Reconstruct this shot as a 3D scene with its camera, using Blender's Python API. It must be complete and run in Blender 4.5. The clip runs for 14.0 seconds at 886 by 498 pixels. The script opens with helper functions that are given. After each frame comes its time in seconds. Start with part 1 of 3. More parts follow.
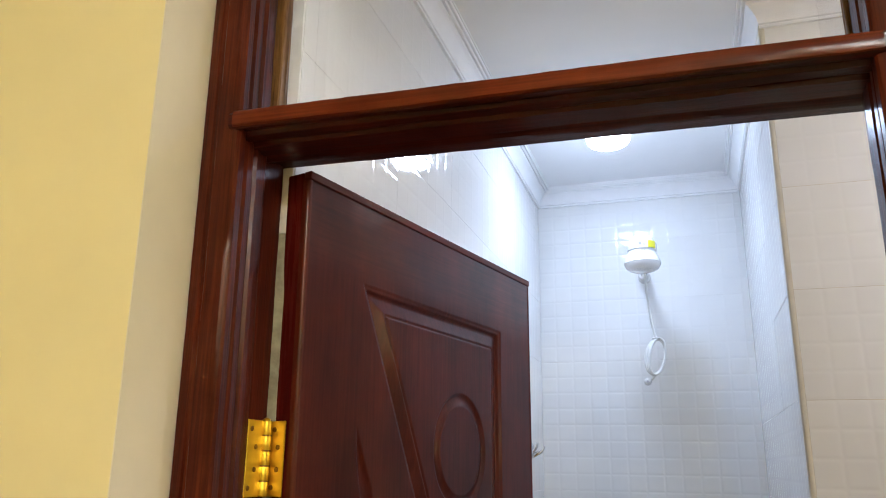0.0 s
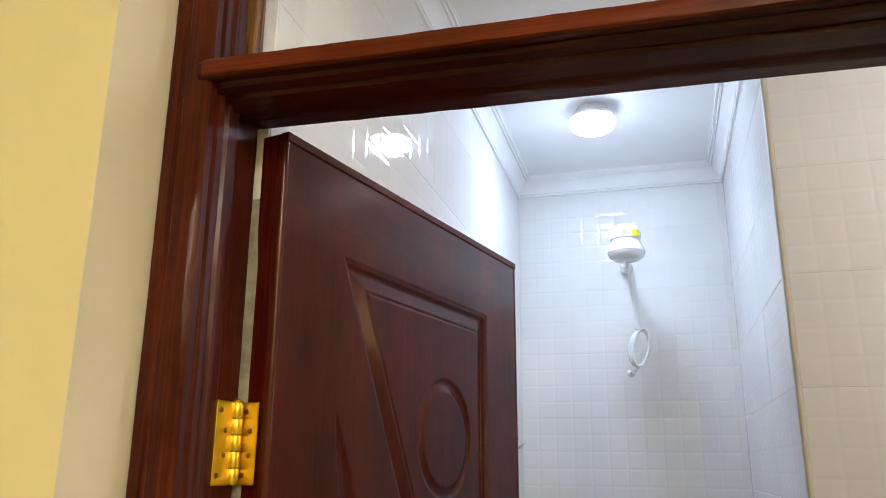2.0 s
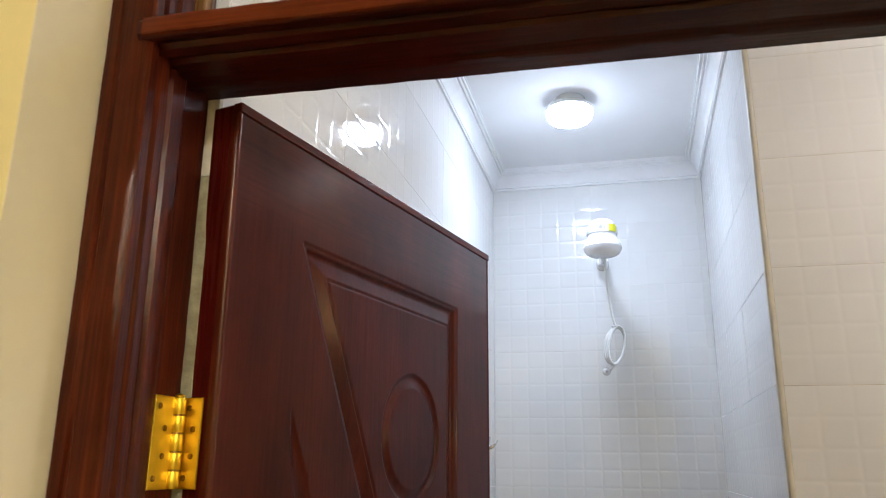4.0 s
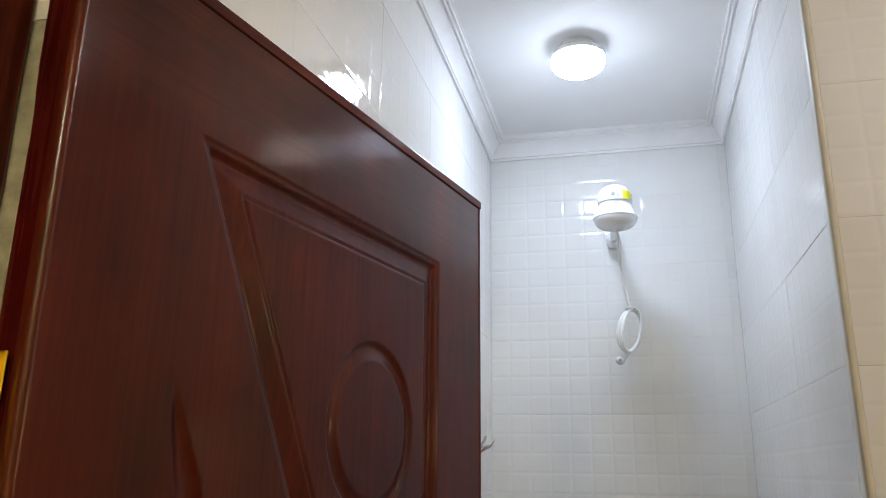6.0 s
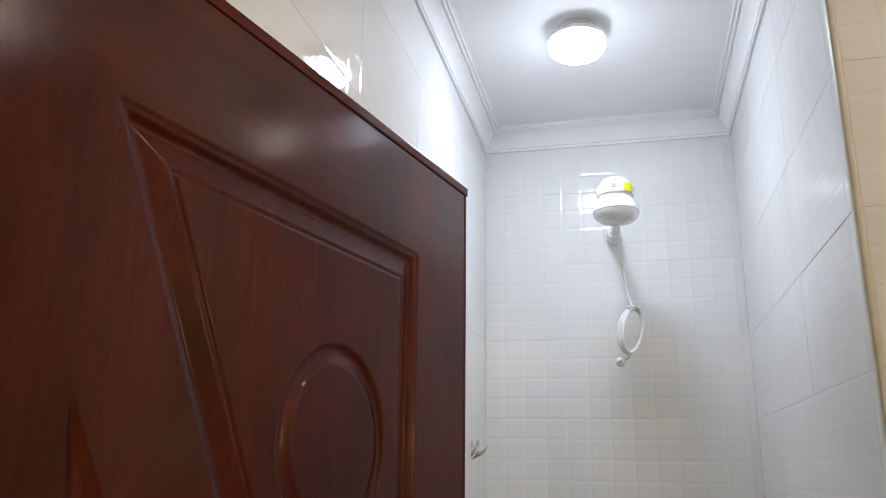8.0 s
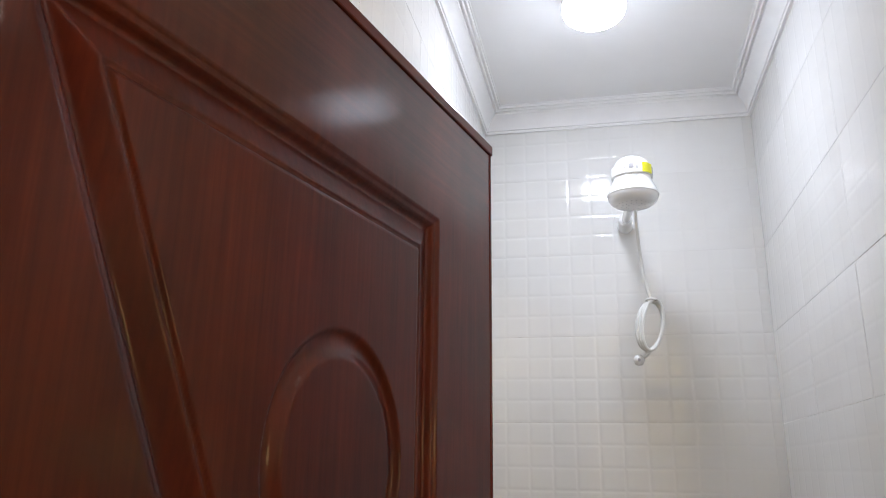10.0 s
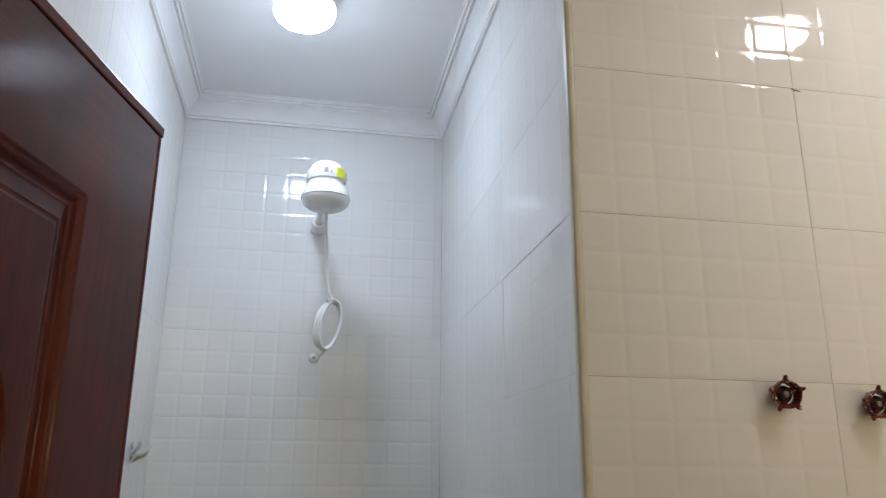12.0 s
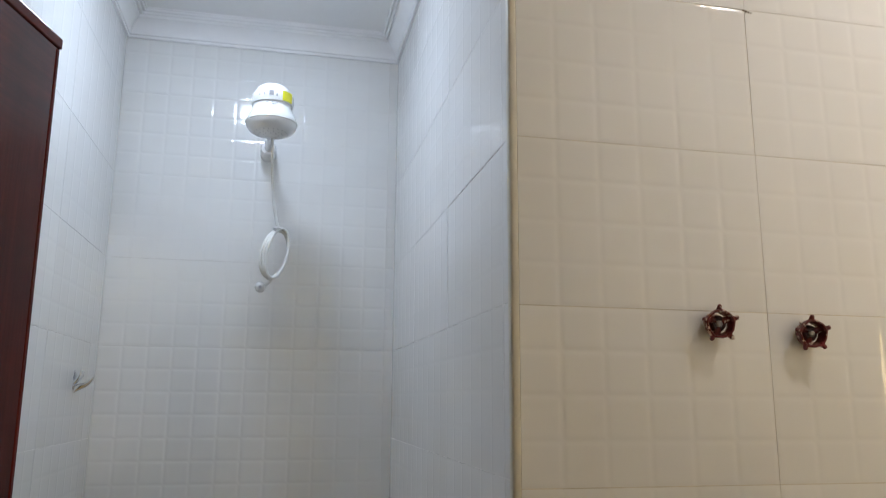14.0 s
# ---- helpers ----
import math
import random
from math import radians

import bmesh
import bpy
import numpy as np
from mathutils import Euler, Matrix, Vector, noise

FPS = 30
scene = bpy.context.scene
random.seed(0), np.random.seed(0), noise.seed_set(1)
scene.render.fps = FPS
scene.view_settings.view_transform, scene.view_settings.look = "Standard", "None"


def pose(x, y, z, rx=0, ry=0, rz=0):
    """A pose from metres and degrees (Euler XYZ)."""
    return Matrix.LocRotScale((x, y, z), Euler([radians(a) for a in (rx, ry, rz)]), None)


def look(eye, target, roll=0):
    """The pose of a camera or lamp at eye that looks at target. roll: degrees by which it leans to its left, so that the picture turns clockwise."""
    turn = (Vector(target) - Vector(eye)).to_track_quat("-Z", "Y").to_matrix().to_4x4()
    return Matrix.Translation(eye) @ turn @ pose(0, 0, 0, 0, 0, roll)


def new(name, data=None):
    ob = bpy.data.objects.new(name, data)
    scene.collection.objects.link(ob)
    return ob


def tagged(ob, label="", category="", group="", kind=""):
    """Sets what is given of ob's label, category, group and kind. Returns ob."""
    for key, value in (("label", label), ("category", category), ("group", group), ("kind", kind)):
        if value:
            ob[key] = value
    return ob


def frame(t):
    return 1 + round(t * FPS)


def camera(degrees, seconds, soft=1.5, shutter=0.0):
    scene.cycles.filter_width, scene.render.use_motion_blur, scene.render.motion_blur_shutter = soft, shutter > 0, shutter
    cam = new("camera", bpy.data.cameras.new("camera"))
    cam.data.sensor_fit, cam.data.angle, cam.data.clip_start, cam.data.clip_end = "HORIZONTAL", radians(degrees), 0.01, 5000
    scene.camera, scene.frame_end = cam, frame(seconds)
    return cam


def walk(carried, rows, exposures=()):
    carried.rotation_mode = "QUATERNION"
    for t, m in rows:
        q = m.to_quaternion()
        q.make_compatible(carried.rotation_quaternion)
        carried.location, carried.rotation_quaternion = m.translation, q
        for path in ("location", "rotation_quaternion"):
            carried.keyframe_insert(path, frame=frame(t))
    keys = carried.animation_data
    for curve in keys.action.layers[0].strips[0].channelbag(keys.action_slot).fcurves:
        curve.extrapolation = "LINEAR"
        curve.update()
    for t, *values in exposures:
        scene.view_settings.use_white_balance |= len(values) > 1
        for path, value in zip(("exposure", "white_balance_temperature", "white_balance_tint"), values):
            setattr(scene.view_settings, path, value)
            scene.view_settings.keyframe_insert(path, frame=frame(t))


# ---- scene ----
cam = camera(60.4, 14.0, soft=1.0, shutter=0.4)
PATH = [
    (0, (0.597, -0.986, 1.61), (0.01, 0.847, 2.153), 0.8),
    (0.5, (0.577, -0.941, 1.604), (0.012, 0.899, 2.147), 0.7),
    (1, (0.561, -0.906, 1.593), (0.023, 0.941, 2.141), 0.5),
    (1.5, (0.552, -0.893, 1.59), (0.033, 0.96, 2.136), 0.5),
    (2, (0.547, -0.9, 1.591), (0.029, 0.953, 2.135), 0.6),
    (2.5, (0.545, -0.921, 1.592), (0.048, 0.94, 2.133), 0.8),
    (3, (0.555, -0.931, 1.594), (0.093, 0.939, 2.134), 0.6),
    (5.5, (0.49, -0.511, 1.59), (0.037, 1.357, 2.143), 0.7),
    (6, (0.486, -0.464, 1.588), (0.031, 1.403, 2.143), 0.8),
    (6.5, (0.484, -0.435, 1.589), (0.03, 1.432, 2.143), 0.8),
    (7, (0.489, -0.407, 1.592), (0.033, 1.46, 2.147), 0.8),
    (7.5, (0.492, -0.379, 1.6), (0.035, 1.487, 2.154), 0.8),
    (8, (0.484, -0.337, 1.612), (0.028, 1.53, 2.164), 1.0),
    (10.3, (0.382, -0.136, 1.632), (0.004, 1.747, 2.189), 0.8),
    (10.5, (0.388, -0.158, 1.631), (0.072, 1.737, 2.188), 1.0),
    (11, (0.403, -0.162, 1.633), (0.352, 1.757, 2.193), 0.7),
    (11.5, (0.43, -0.17, 1.625), (0.656, 1.736, 2.189), 0.5),
    (12, (0.445, -0.166, 1.621), (0.785, 1.723, 2.184), 0.5),
    (12.5, (0.466, -0.162, 1.616), (0.86, 1.716, 2.18), 0.4),
    (13, (0.483, -0.153, 1.618), (0.892, 1.724, 2.173), 0.4),
    (13.5, (0.497, -0.145, 1.62), (0.912, 1.748, 2.114), 0.3),
    (14, (0.515, -0.14, 1.623), (0.929, 1.778, 2.013), 0.4),
]
walk(cam, [(t, look(eye, target, roll)) for t, eye, target, roll in PATH],
     exposures=[(0, 0.32, 5600, 16), (0.8, 0.32, 5830, 16), (3.0, 0.32, 5880, 16), (5.5, 0.12, 6220, 14), (8.0, 0.10, 6500, 15), (10.5, 0.14, 6850, 18), (11.0, 0.0, 6650, 16), (11.5, -0.14, 6400, 14), (12.5, -0.30, 6130, 13), (13.5, -0.32, 6120, 13), (14.0, -0.27, 6120, 13)])

# ---- world and large lights ----
world = bpy.data.worlds.new("world")
scene.world = world
world.use_nodes = True
world.node_tree.nodes["Background"].inputs["Color"].default_value = (0.5, 0.52, 0.55, 1)
world.node_tree.nodes["Background"].inputs["Strength"].default_value = 0.05
scene.view_settings.exposure = 0.0
SHOWER_LAMP, BATH_LAMP, HALL_LAMP, WALL_LAMP = 102.0, 84.0, 410.0, 9.2

# plan, in metres
XL, XR, XE = 0.034, 0.850, 2.10      # west wall, shower's east wall, bathroom's east wall
XA = 0.840                           # shower's east wall at its front, a little out of square
YD, YB, YF = 0.0, 0.872, 2.116       # door wall's inner face, valve wall, shower's north wall
ZC = 2.753                           # bathroom ceiling
YR = -0.257                          # hall face of the door wall
HX0, HX1, HY0, HZ = -1.3, 1.9, -2.6, 2.85


# ---- materials ----
def material(name):
    m = bpy.data.materials.new(name)
    m.use_nodes = True
    nt = m.node_tree
    return m, nt, nt.nodes["Principled BSDF"]


def node(nt, kind, **inputs):
    n = nt.nodes.new(kind)
    for k, v in inputs.items():
        n.inputs[k.replace("_", " ")].default_value = v
    return n


def coords(nt, scale=(1, 1, 1), random_shift=False):
    tc = nt.nodes.new("ShaderNodeTexCoord")
    mp = nt.nodes.new("ShaderNodeMapping")
    mp.inputs["Scale"].default_value = scale
    nt.links.new(tc.outputs["Object"], mp.inputs["Vector"])
    if random_shift:
        oi = nt.nodes.new("ShaderNodeObjectInfo")
        mul = node(nt, "ShaderNodeMath")
        mul.operation = "MULTIPLY"
        mul.inputs[1].default_value = 37.0
        nt.links.new(oi.outputs["Random"], mul.inputs[0])
        nt.links.new(mul.outputs[0], mp.inputs["Location"])
    return mp.outputs["Vector"]


def ramp(nt, fac, stops):
    r = nt.nodes.new("ShaderNodeValToRGB")
    e = r.color_ramp.elements
    while len(e) < len(stops):
        e.new(0.5)
    for el, (p, c) in zip(e, stops):
        el.position, el.color = p, (*c, 1)
    nt.links.new(fac, r.inputs["Fac"])
    return r.outputs["Color"]


def noise_tex(nt, vec, scale, detail=4, rough=0.55):
    n = node(nt, "ShaderNodeTexNoise", Scale=scale, Detail=detail, Roughness=rough)
    nt.links.new(vec, n.inputs["Vector"])
    return n.outputs["Fac"]


def bump(nt, b, height, strength, distance):
    n = node(nt, "ShaderNodeBump", Strength=strength, Distance=distance)
    nt.links.new(height, n.inputs["Height"])
    nt.links.new(n.outputs["Normal"], b.inputs["Normal"])


def mix(nt, fac, a, b, mode="MIX"):
    n = nt.nodes.new("ShaderNodeMix")
    n.data_type, n.blend_type = "RGBA", mode
    for sock, v in ((n.inputs[0], fac), (n.inputs[6], a), (n.inputs[7], b)):
        if hasattr(v, "links"):
            nt.links.new(v, sock)
        else:
            sock.default_value = v if isinstance(v, float) else (*v, 1)
    return n.outputs[2]


def mat_tile(name="glazed_tile", light=(0.84, 0.84, 0.83), dark=(0.785, 0.78, 0.765)):
    m, nt, b = material(name)
    v = coords(nt, random_shift=True)
    n1 = noise_tex(nt, v, 3.0, 3)
    col = ramp(nt, n1, [(0.3, dark), (0.7, light)])
    oi = nt.nodes.new("ShaderNodeObjectInfo")
    tint = ramp(nt, oi.outputs["Random"], [(0.0, (0.965, 0.965, 0.955)), (1.0, (1, 1, 1))])
    nt.links.new(mix(nt, 1.0, col, tint, "MULTIPLY"), b.inputs["Base Color"])
    n2 = noise_tex(nt, v, 14.0, 5)
    rr = node(nt, "ShaderNodeMapRange", To_Min=0.015, To_Max=0.05)
    nt.links.new(n2, rr.inputs["Value"])
    nt.links.new(rr.outputs["Result"], b.inputs["Roughness"])
    b.inputs["IOR"].default_value = 1.52
    bump(nt, b, noise_tex(nt, v, 40.0, 2), 0.06, 0.0005)
    return m


def mat_plain(name, col, rough=0.5, var=0.06, scale=9.0, metal=0.0, bump_scale=0.0, bump_amount=0.0, coat=0.0):
    m, nt, b = material(name)
    v = coords(nt)
    n = noise_tex(nt, v, scale, 5)
    lo = tuple(c * (1 - var) for c in col)
    hi = tuple(min(1, c * (1 + var)) for c in col)
    nt.links.new(ramp(nt, n, [(0.3, lo), (0.7, hi)]), b.inputs["Base Color"])
    b.inputs["Roughness"].default_value = rough
    b.inputs["Metallic"].default_value = metal
    b.inputs["Coat Weight"].default_value = coat
    if bump_scale:
        bump(nt, b, noise_tex(nt, v, bump_scale, 4), bump_amount, 0.002)
    return m


def mat_wood(name, dark, mid, light, stretch, rough=(0.18, 0.34), grain=60.0, relief=0.12, coat=0.4, coat_rough=0.13, mottle=0.4, peel_amount=0.22, blotch=4.0):
    """Stained, varnished timber; stretch is small along the grain."""
    m, nt, b = material(name)
    v = coords(nt, stretch)
    fine = noise_tex(nt, v, grain, 6, 0.62)
    v2 = coords(nt, tuple(0.5 + 0.5 * s for s in stretch))
    broad = noise_tex(nt, v2, blotch, 6, 0.66)
    c1 = ramp(nt, fine, [(0.28, dark), (0.5, mid), (0.74, light)])
    c2 = ramp(nt, broad, [(0.34, (1 - mottle, 1 - mottle * 1.1, 1 - mottle * 1.1)), (0.66, (1, 1, 1))])
    nt.links.new(mix(nt, 0.8, c1, c2, "MULTIPLY"), b.inputs["Base Color"])
    rr = node(nt, "ShaderNodeMapRange", To_Min=rough[0], To_Max=rough[1])
    nt.links.new(fine, rr.inputs["Value"])
    nt.links.new(rr.outputs["Result"], b.inputs["Roughness"])
    b.inputs["Specular IOR Level"].default_value = 0.06
    b.inputs["Coat Weight"].default_value = coat
    b.inputs["Coat Roughness"].default_value = coat_rough
    bump(nt, b, fine, relief, 0.0012)
    peel = node(nt, "ShaderNodeBump", Strength=peel_amount, Distance=0.0006)
    nt.links.new(noise_tex(nt, coords(nt, tuple(0.6 + 0.4 * c for c in stretch)), 420.0, 3), peel.inputs["Height"])
    nt.links.new(peel.outputs["Normal"], b.inputs["Coat Normal"])
    return m


def mat_leaf():
    """Mahogany veneer: the grain runs up the stiles and panels and along the top rail, meeting in a soft uneven line."""
    m, nt, b = material("mahogany_door_varnish")
    tones = ((0.052, 0.0066, 0.0033), (0.070, 0.0093, 0.0044), (0.091, 0.0136, 0.0059))
    cols, fines = [], []
    for stretch in ((1, 1, 0.035), (0.035, 1, 1)):
        v = coords(nt, stretch)
        fine = noise_tex(nt, v, 170, 6, 0.62)
        wide = noise_tex(nt, v, 44, 4, 0.6)
        c = ramp(nt, fine, [(0.28, tones[0]), (0.5, tones[1]), (0.74, tones[2])])
        w = ramp(nt, wide, [(0.32, (0.80, 0.77, 0.76)), (0.68, (1.06, 1.05, 1.05))])
        cols.append(mix(nt, 0.85, c, w, "MULTIPLY"))
        fines.append(fine)
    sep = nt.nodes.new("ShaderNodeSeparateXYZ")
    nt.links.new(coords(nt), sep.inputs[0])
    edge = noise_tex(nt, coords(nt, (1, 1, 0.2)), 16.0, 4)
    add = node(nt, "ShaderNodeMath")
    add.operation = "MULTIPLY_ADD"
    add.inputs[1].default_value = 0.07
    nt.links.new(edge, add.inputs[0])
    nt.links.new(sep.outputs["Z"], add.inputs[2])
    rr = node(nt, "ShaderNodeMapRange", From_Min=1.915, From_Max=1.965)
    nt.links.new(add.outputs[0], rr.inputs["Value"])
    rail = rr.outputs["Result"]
    col = mix(nt, rail, cols[0], cols[1])
    blot = ramp(nt, noise_tex(nt, coords(nt, (1, 1, 0.45)), 6.5, 5, 0.62), [(0.36, (0.50, 0.50, 0.56)), (0.64, (1.16, 1.10, 1.06))])
    col = mix(nt, 0.9, col, blot, "MULTIPLY")
    nt.links.new(col, b.inputs["Base Color"])
    fine = mix(nt, rail, fines[0], fines[1])
    b.inputs["Roughness"].default_value = 0.45
    b.inputs["Specular IOR Level"].default_value = 0.06
    inner = node(nt, "ShaderNodeMapRange", From_Min=0.06, From_Max=0.24, To_Min=0.13, To_Max=0.36)     # sheen placed by coat weight: held back on the hinge stile
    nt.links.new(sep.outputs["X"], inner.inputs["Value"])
    rail_boost = node(nt, "ShaderNodeMath")     # and boosted on the top rail, to strengthen the lamp glints there
    rail_boost.operation = "MULTIPLY_ADD"
    rail_boost.inputs[1].default_value = 1.1
    nt.links.new(rail, rail_boost.inputs[0])
    rail_boost.inputs[2].default_value = 1.0
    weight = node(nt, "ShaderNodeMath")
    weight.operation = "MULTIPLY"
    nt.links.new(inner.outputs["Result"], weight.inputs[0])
    nt.links.new(rail_boost.outputs[0], weight.inputs[1])
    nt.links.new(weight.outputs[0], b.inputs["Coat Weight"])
    gloss = node(nt, "ShaderNodeMapRange", From_Min=0.2, From_Max=0.8, To_Min=0.035, To_Max=0.07)
    nt.links.new(noise_tex(nt, coords(nt), 7.0, 1), gloss.inputs["Value"])
    dull = node(nt, "ShaderNodeMapRange", From_Min=0.10, From_Max=0.26, To_Min=0.09, To_Max=0.0)     # rougher coat spreads the sheen on the hinge stile
    nt.links.new(sep.outputs["X"], dull.inputs["Value"])
    both = node(nt, "ShaderNodeMath")
    nt.links.new(gloss.outputs["Result"], both.inputs[0])
    nt.links.new(dull.outputs["Result"], both.inputs[1])
    nt.links.new(both.outputs[0], b.inputs["Coat Roughness"])
    bump(nt, b, fine, 0.10, 0.0012)
    pores = node(nt, "ShaderNodeBump", Strength=0.26, Distance=0.0005)
    nt.links.new(fine, pores.inputs["Height"])
    peel = node(nt, "ShaderNodeBump", Strength=0.20, Distance=0.0006)
    nt.links.new(noise_tex(nt, coords(nt, (1, 1, 0.6)), 380.0, 3), peel.inputs["Height"])
    nt.links.new(pores.outputs["Normal"], peel.inputs["Normal"])
    nt.links.new(peel.outputs["Normal"], b.inputs["Coat Normal"])
    return m


def mat_glow(name, col, strength):
    m, nt, b = material(name)
    b.inputs["Base Color"].default_value = (0.9, 0.9, 0.9, 1)
    b.inputs["Emission Color"].default_value = (*col, 1)
    b.inputs["Emission Strength"].default_value = strength
    return m


M_TILE = mat_tile()
M_GROUT = mat_plain("grey_grout", (0.76, 0.75, 0.73), 0.85, 0.2, 25)
M_GROUT2 = mat_plain("beige_grout", (0.60, 0.53, 0.41), 0.85, 0.3, 25)
M_TRIM = mat_plain("cream_plastic_trim", (0.60, 0.57, 0.48), 0.45, 0.08, 20)
M_MORTAR = mat_plain("grey_green_mortar", (0.34, 0.33, 0.25), 0.85, 0.35, 30, bump_scale=160, bump_amount=0.5)
M_CEIL = mat_plain("white_ceiling_paint", (0.87, 0.87, 0.87), 0.75, 0.02, 5, bump_scale=120, bump_amount=0.05)
M_CORNICE = mat_plain("white_gypsum_cornice", (0.87, 0.87, 0.87), 0.6, 0.03, 12, bump_scale=90, bump_amount=0.06)
M_YELLOW = mat_plain("yellow_wall_paint", (0.855, 0.777, 0.475), 0.6, 0.03, 4, bump_scale=140, bump_amount=0.08)
M_REVEAL = mat_plain("cream_reveal_plaster", (0.80, 0.76, 0.64), 0.65, 0.05, 6, bump_scale=120, bump_amount=0.1)
M_FLOOR = mat_plain("beige_floor_tile", (0.60, 0.43, 0.18), 0.25, 0.1, 6)
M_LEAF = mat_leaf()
M_ARRIS = mat_wood("worn_arris_varnish", (0.055, 0.0075, 0.0038), (0.098, 0.0145, 0.0062), (0.150, 0.0270, 0.0105), (1, 1, 0.05), (0.3, 0.42), 90, 0.10, 0.5, 0.16, 0.5, 0.3, 7.0)
M_EDGE = mat_wood("mahogany_edge_varnish", (0.045, 0.0042, 0.0030), (0.090, 0.0072, 0.0050), (0.130, 0.0130, 0.0075), (1, 1, 0.06), (0.2, 0.35), 60, 0.12, 0.3)
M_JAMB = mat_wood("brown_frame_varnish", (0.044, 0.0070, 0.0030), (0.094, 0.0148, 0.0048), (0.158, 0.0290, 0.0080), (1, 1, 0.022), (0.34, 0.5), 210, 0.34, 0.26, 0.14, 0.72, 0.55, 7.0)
# transom tones darkened to hold the shade on the bar's underside
M_BAR = mat_wood("brown_transom_varnish_shaded", (0.030, 0.0046, 0.0034), (0.058, 0.0078, 0.0046), (0.090, 0.0140, 0.0068), (0.022, 1, 1), (0.34, 0.5), 210, 0.34, 0.36, 0.14, 0.72, 0.55, 7.0)
# lighter tones carry both wear and the light on the bar's front
M_FASCIA = mat_wood("orange_brown_fascia_varnish_lit", (0.085, 0.0125, 0.0040), (0.150, 0.0240, 0.0064), (0.215, 0.041, 0.0105), (0.022, 1, 1), (0.3, 0.45), 150, 0.25, 0.36, 0.15, 0.66, 0.30, 7.0)
M_LIP = mat_wood("mahogany_lipping_varnish", (0.05, 0.008, 0.006), (0.09, 0.014, 0.010), (0.12, 0.024, 0.015), (0.05, 1, 1), (0.25, 0.4), 60, 0.1, 0.3)
M_BEAD = mat_wood("light_brown_bead", (0.10, 0.045, 0.015), (0.26, 0.14, 0.05), (0.36, 0.22, 0.09), (1, 1, 0.05), (0.3, 0.5), 110, 0.3, 0.3, 0.2, 0.6, 0.3, 12.0)
M_BRASS = mat_plain("polished_brass", (0.82, 0.60, 0.040), 0.36, 0.10, 40, metal=1.0)
M_SCREW = mat_plain("dark_brass_screw", (0.28, 0.17, 0.04), 0.35, 0.2, 60, metal=1.0)
M_WHITE = mat_plain("white_gloss_plastic", (0.80, 0.80, 0.79), 0.16, 0.02, 20, coat=0.3)
M_HOSE = mat_plain("off_white_hose", (0.70, 0.70, 0.67), 0.3, 0.05, 30)
M_GREY = mat_plain("grey_print", (0.36, 0.36, 0.38), 0.4, 0.05, 30)
M_STICKER = mat_plain("yellow_sticker", (0.78, 0.75, 0.02), 0.3, 0.05, 30)
M_CHROME = mat_plain("chrome", (0.75, 0.76, 0.78), 0.08, 0.05, 40, metal=1.0)
M_MAROON, _nt, _b = material("maroon_paint_with_splashes")
_v = coords(_nt, (1, 1, 1), True)
_mask = ramp(_nt, noise_tex(_nt, _v, 75.0, 3, 0.6), [(0.575, (0, 0, 0)), (0.62, (1, 1, 1))])
_red = ramp(_nt, noise_tex(_nt, _v, 160.0, 3), [(0.3, (0.075, 0.008, 0.010)), (0.7, (0.170, 0.016, 0.017))])
_nt.links.new(mix(_nt, _mask, _red, (0.55, 0.45, 0.38)), _b.inputs["Base Color"])
_b.inputs["Roughness"].default_value = 0.34
bump(_nt, _b, noise_tex(_nt, _v, 240.0, 3), 0.3, 0.002)
M_SPLASH = mat_plain("chipped_cream_paint", (0.62, 0.52, 0.44), 0.5, 0.25, 80, bump_scale=250, bump_amount=0.4)
M_DARK = mat_plain("dark_maroon_iron", (0.045, 0.014, 0.02), 0.4, 0.3, 60)
M_DIRT = mat_plain("dark_joint_dirt", (0.58, 0.55, 0.52), 0.9, 0.4, 60)
M_CHIP = mat_plain("brown_chip", (0.16, 0.10, 0.05), 0.8, 0.4, 90)
M_STEEL = mat_plain("dull_steel", (0.35, 0.34, 0.36), 0.35, 0.2, 60, metal=1.0)
M_DIFF = mat_glow("lamp_diffuser_cool", (0.74, 0.86, 1.0), SHOWER_LAMP)
M_RIM = mat_glow("lamp_rim_cool", (0.74, 0.86, 1.0), SHOWER_LAMP * 0.20)
M_RIM2 = mat_glow("lamp_rim_warm", (1.0, 0.91, 0.80), BATH_LAMP * 0.2)
M_DIFF2 = mat_glow("lamp_diffuser_warm", (1.0, 0.91, 0.80), BATH_LAMP)
M_DIFF4 = mat_glow("lamp_globe_yellow", (1.0, 0.70, 0.27), WALL_LAMP)
M_DIFF3 = mat_glow("lamp_diffuser_hall", (1.0, 0.91, 0.74), HALL_LAMP)
M_GLASS, _nt, _b = material("clear_pane")
_b.inputs["Base Color"].default_value = (0.99, 1.0, 1.0, 1)
_b.inputs["Transmission Weight"].default_value = 1.0
_b.inputs["Roughness"].default_value = 0.0
_b.inputs["IOR"].default_value = 1.45


# ---- mesh helpers ----
def mesh_from(name, bm, mat, smooth=False, sharp=None):
    me = bpy.data.meshes.new(name)
    bmesh.ops.recalc_face_normals(bm, faces=bm.faces)
    bm.to_mesh(me)
    bm.free()
    me.materials.append(mat)
    if smooth:
        me.shade_smooth()
        if sharp:
            me.set_sharp_from_angle(angle=radians(sharp))
    return me


def part(name, bm, mat, parent=None, label="", smooth=False, sharp=40, m=None):
    ob = new(name, mesh_from(name, bm, mat, smooth, sharp))
    if parent is not None:
        ob.parent = parent
    if m is not None:
        ob.matrix_basis = m
    if label:
        ob["label"] = label
    return ob


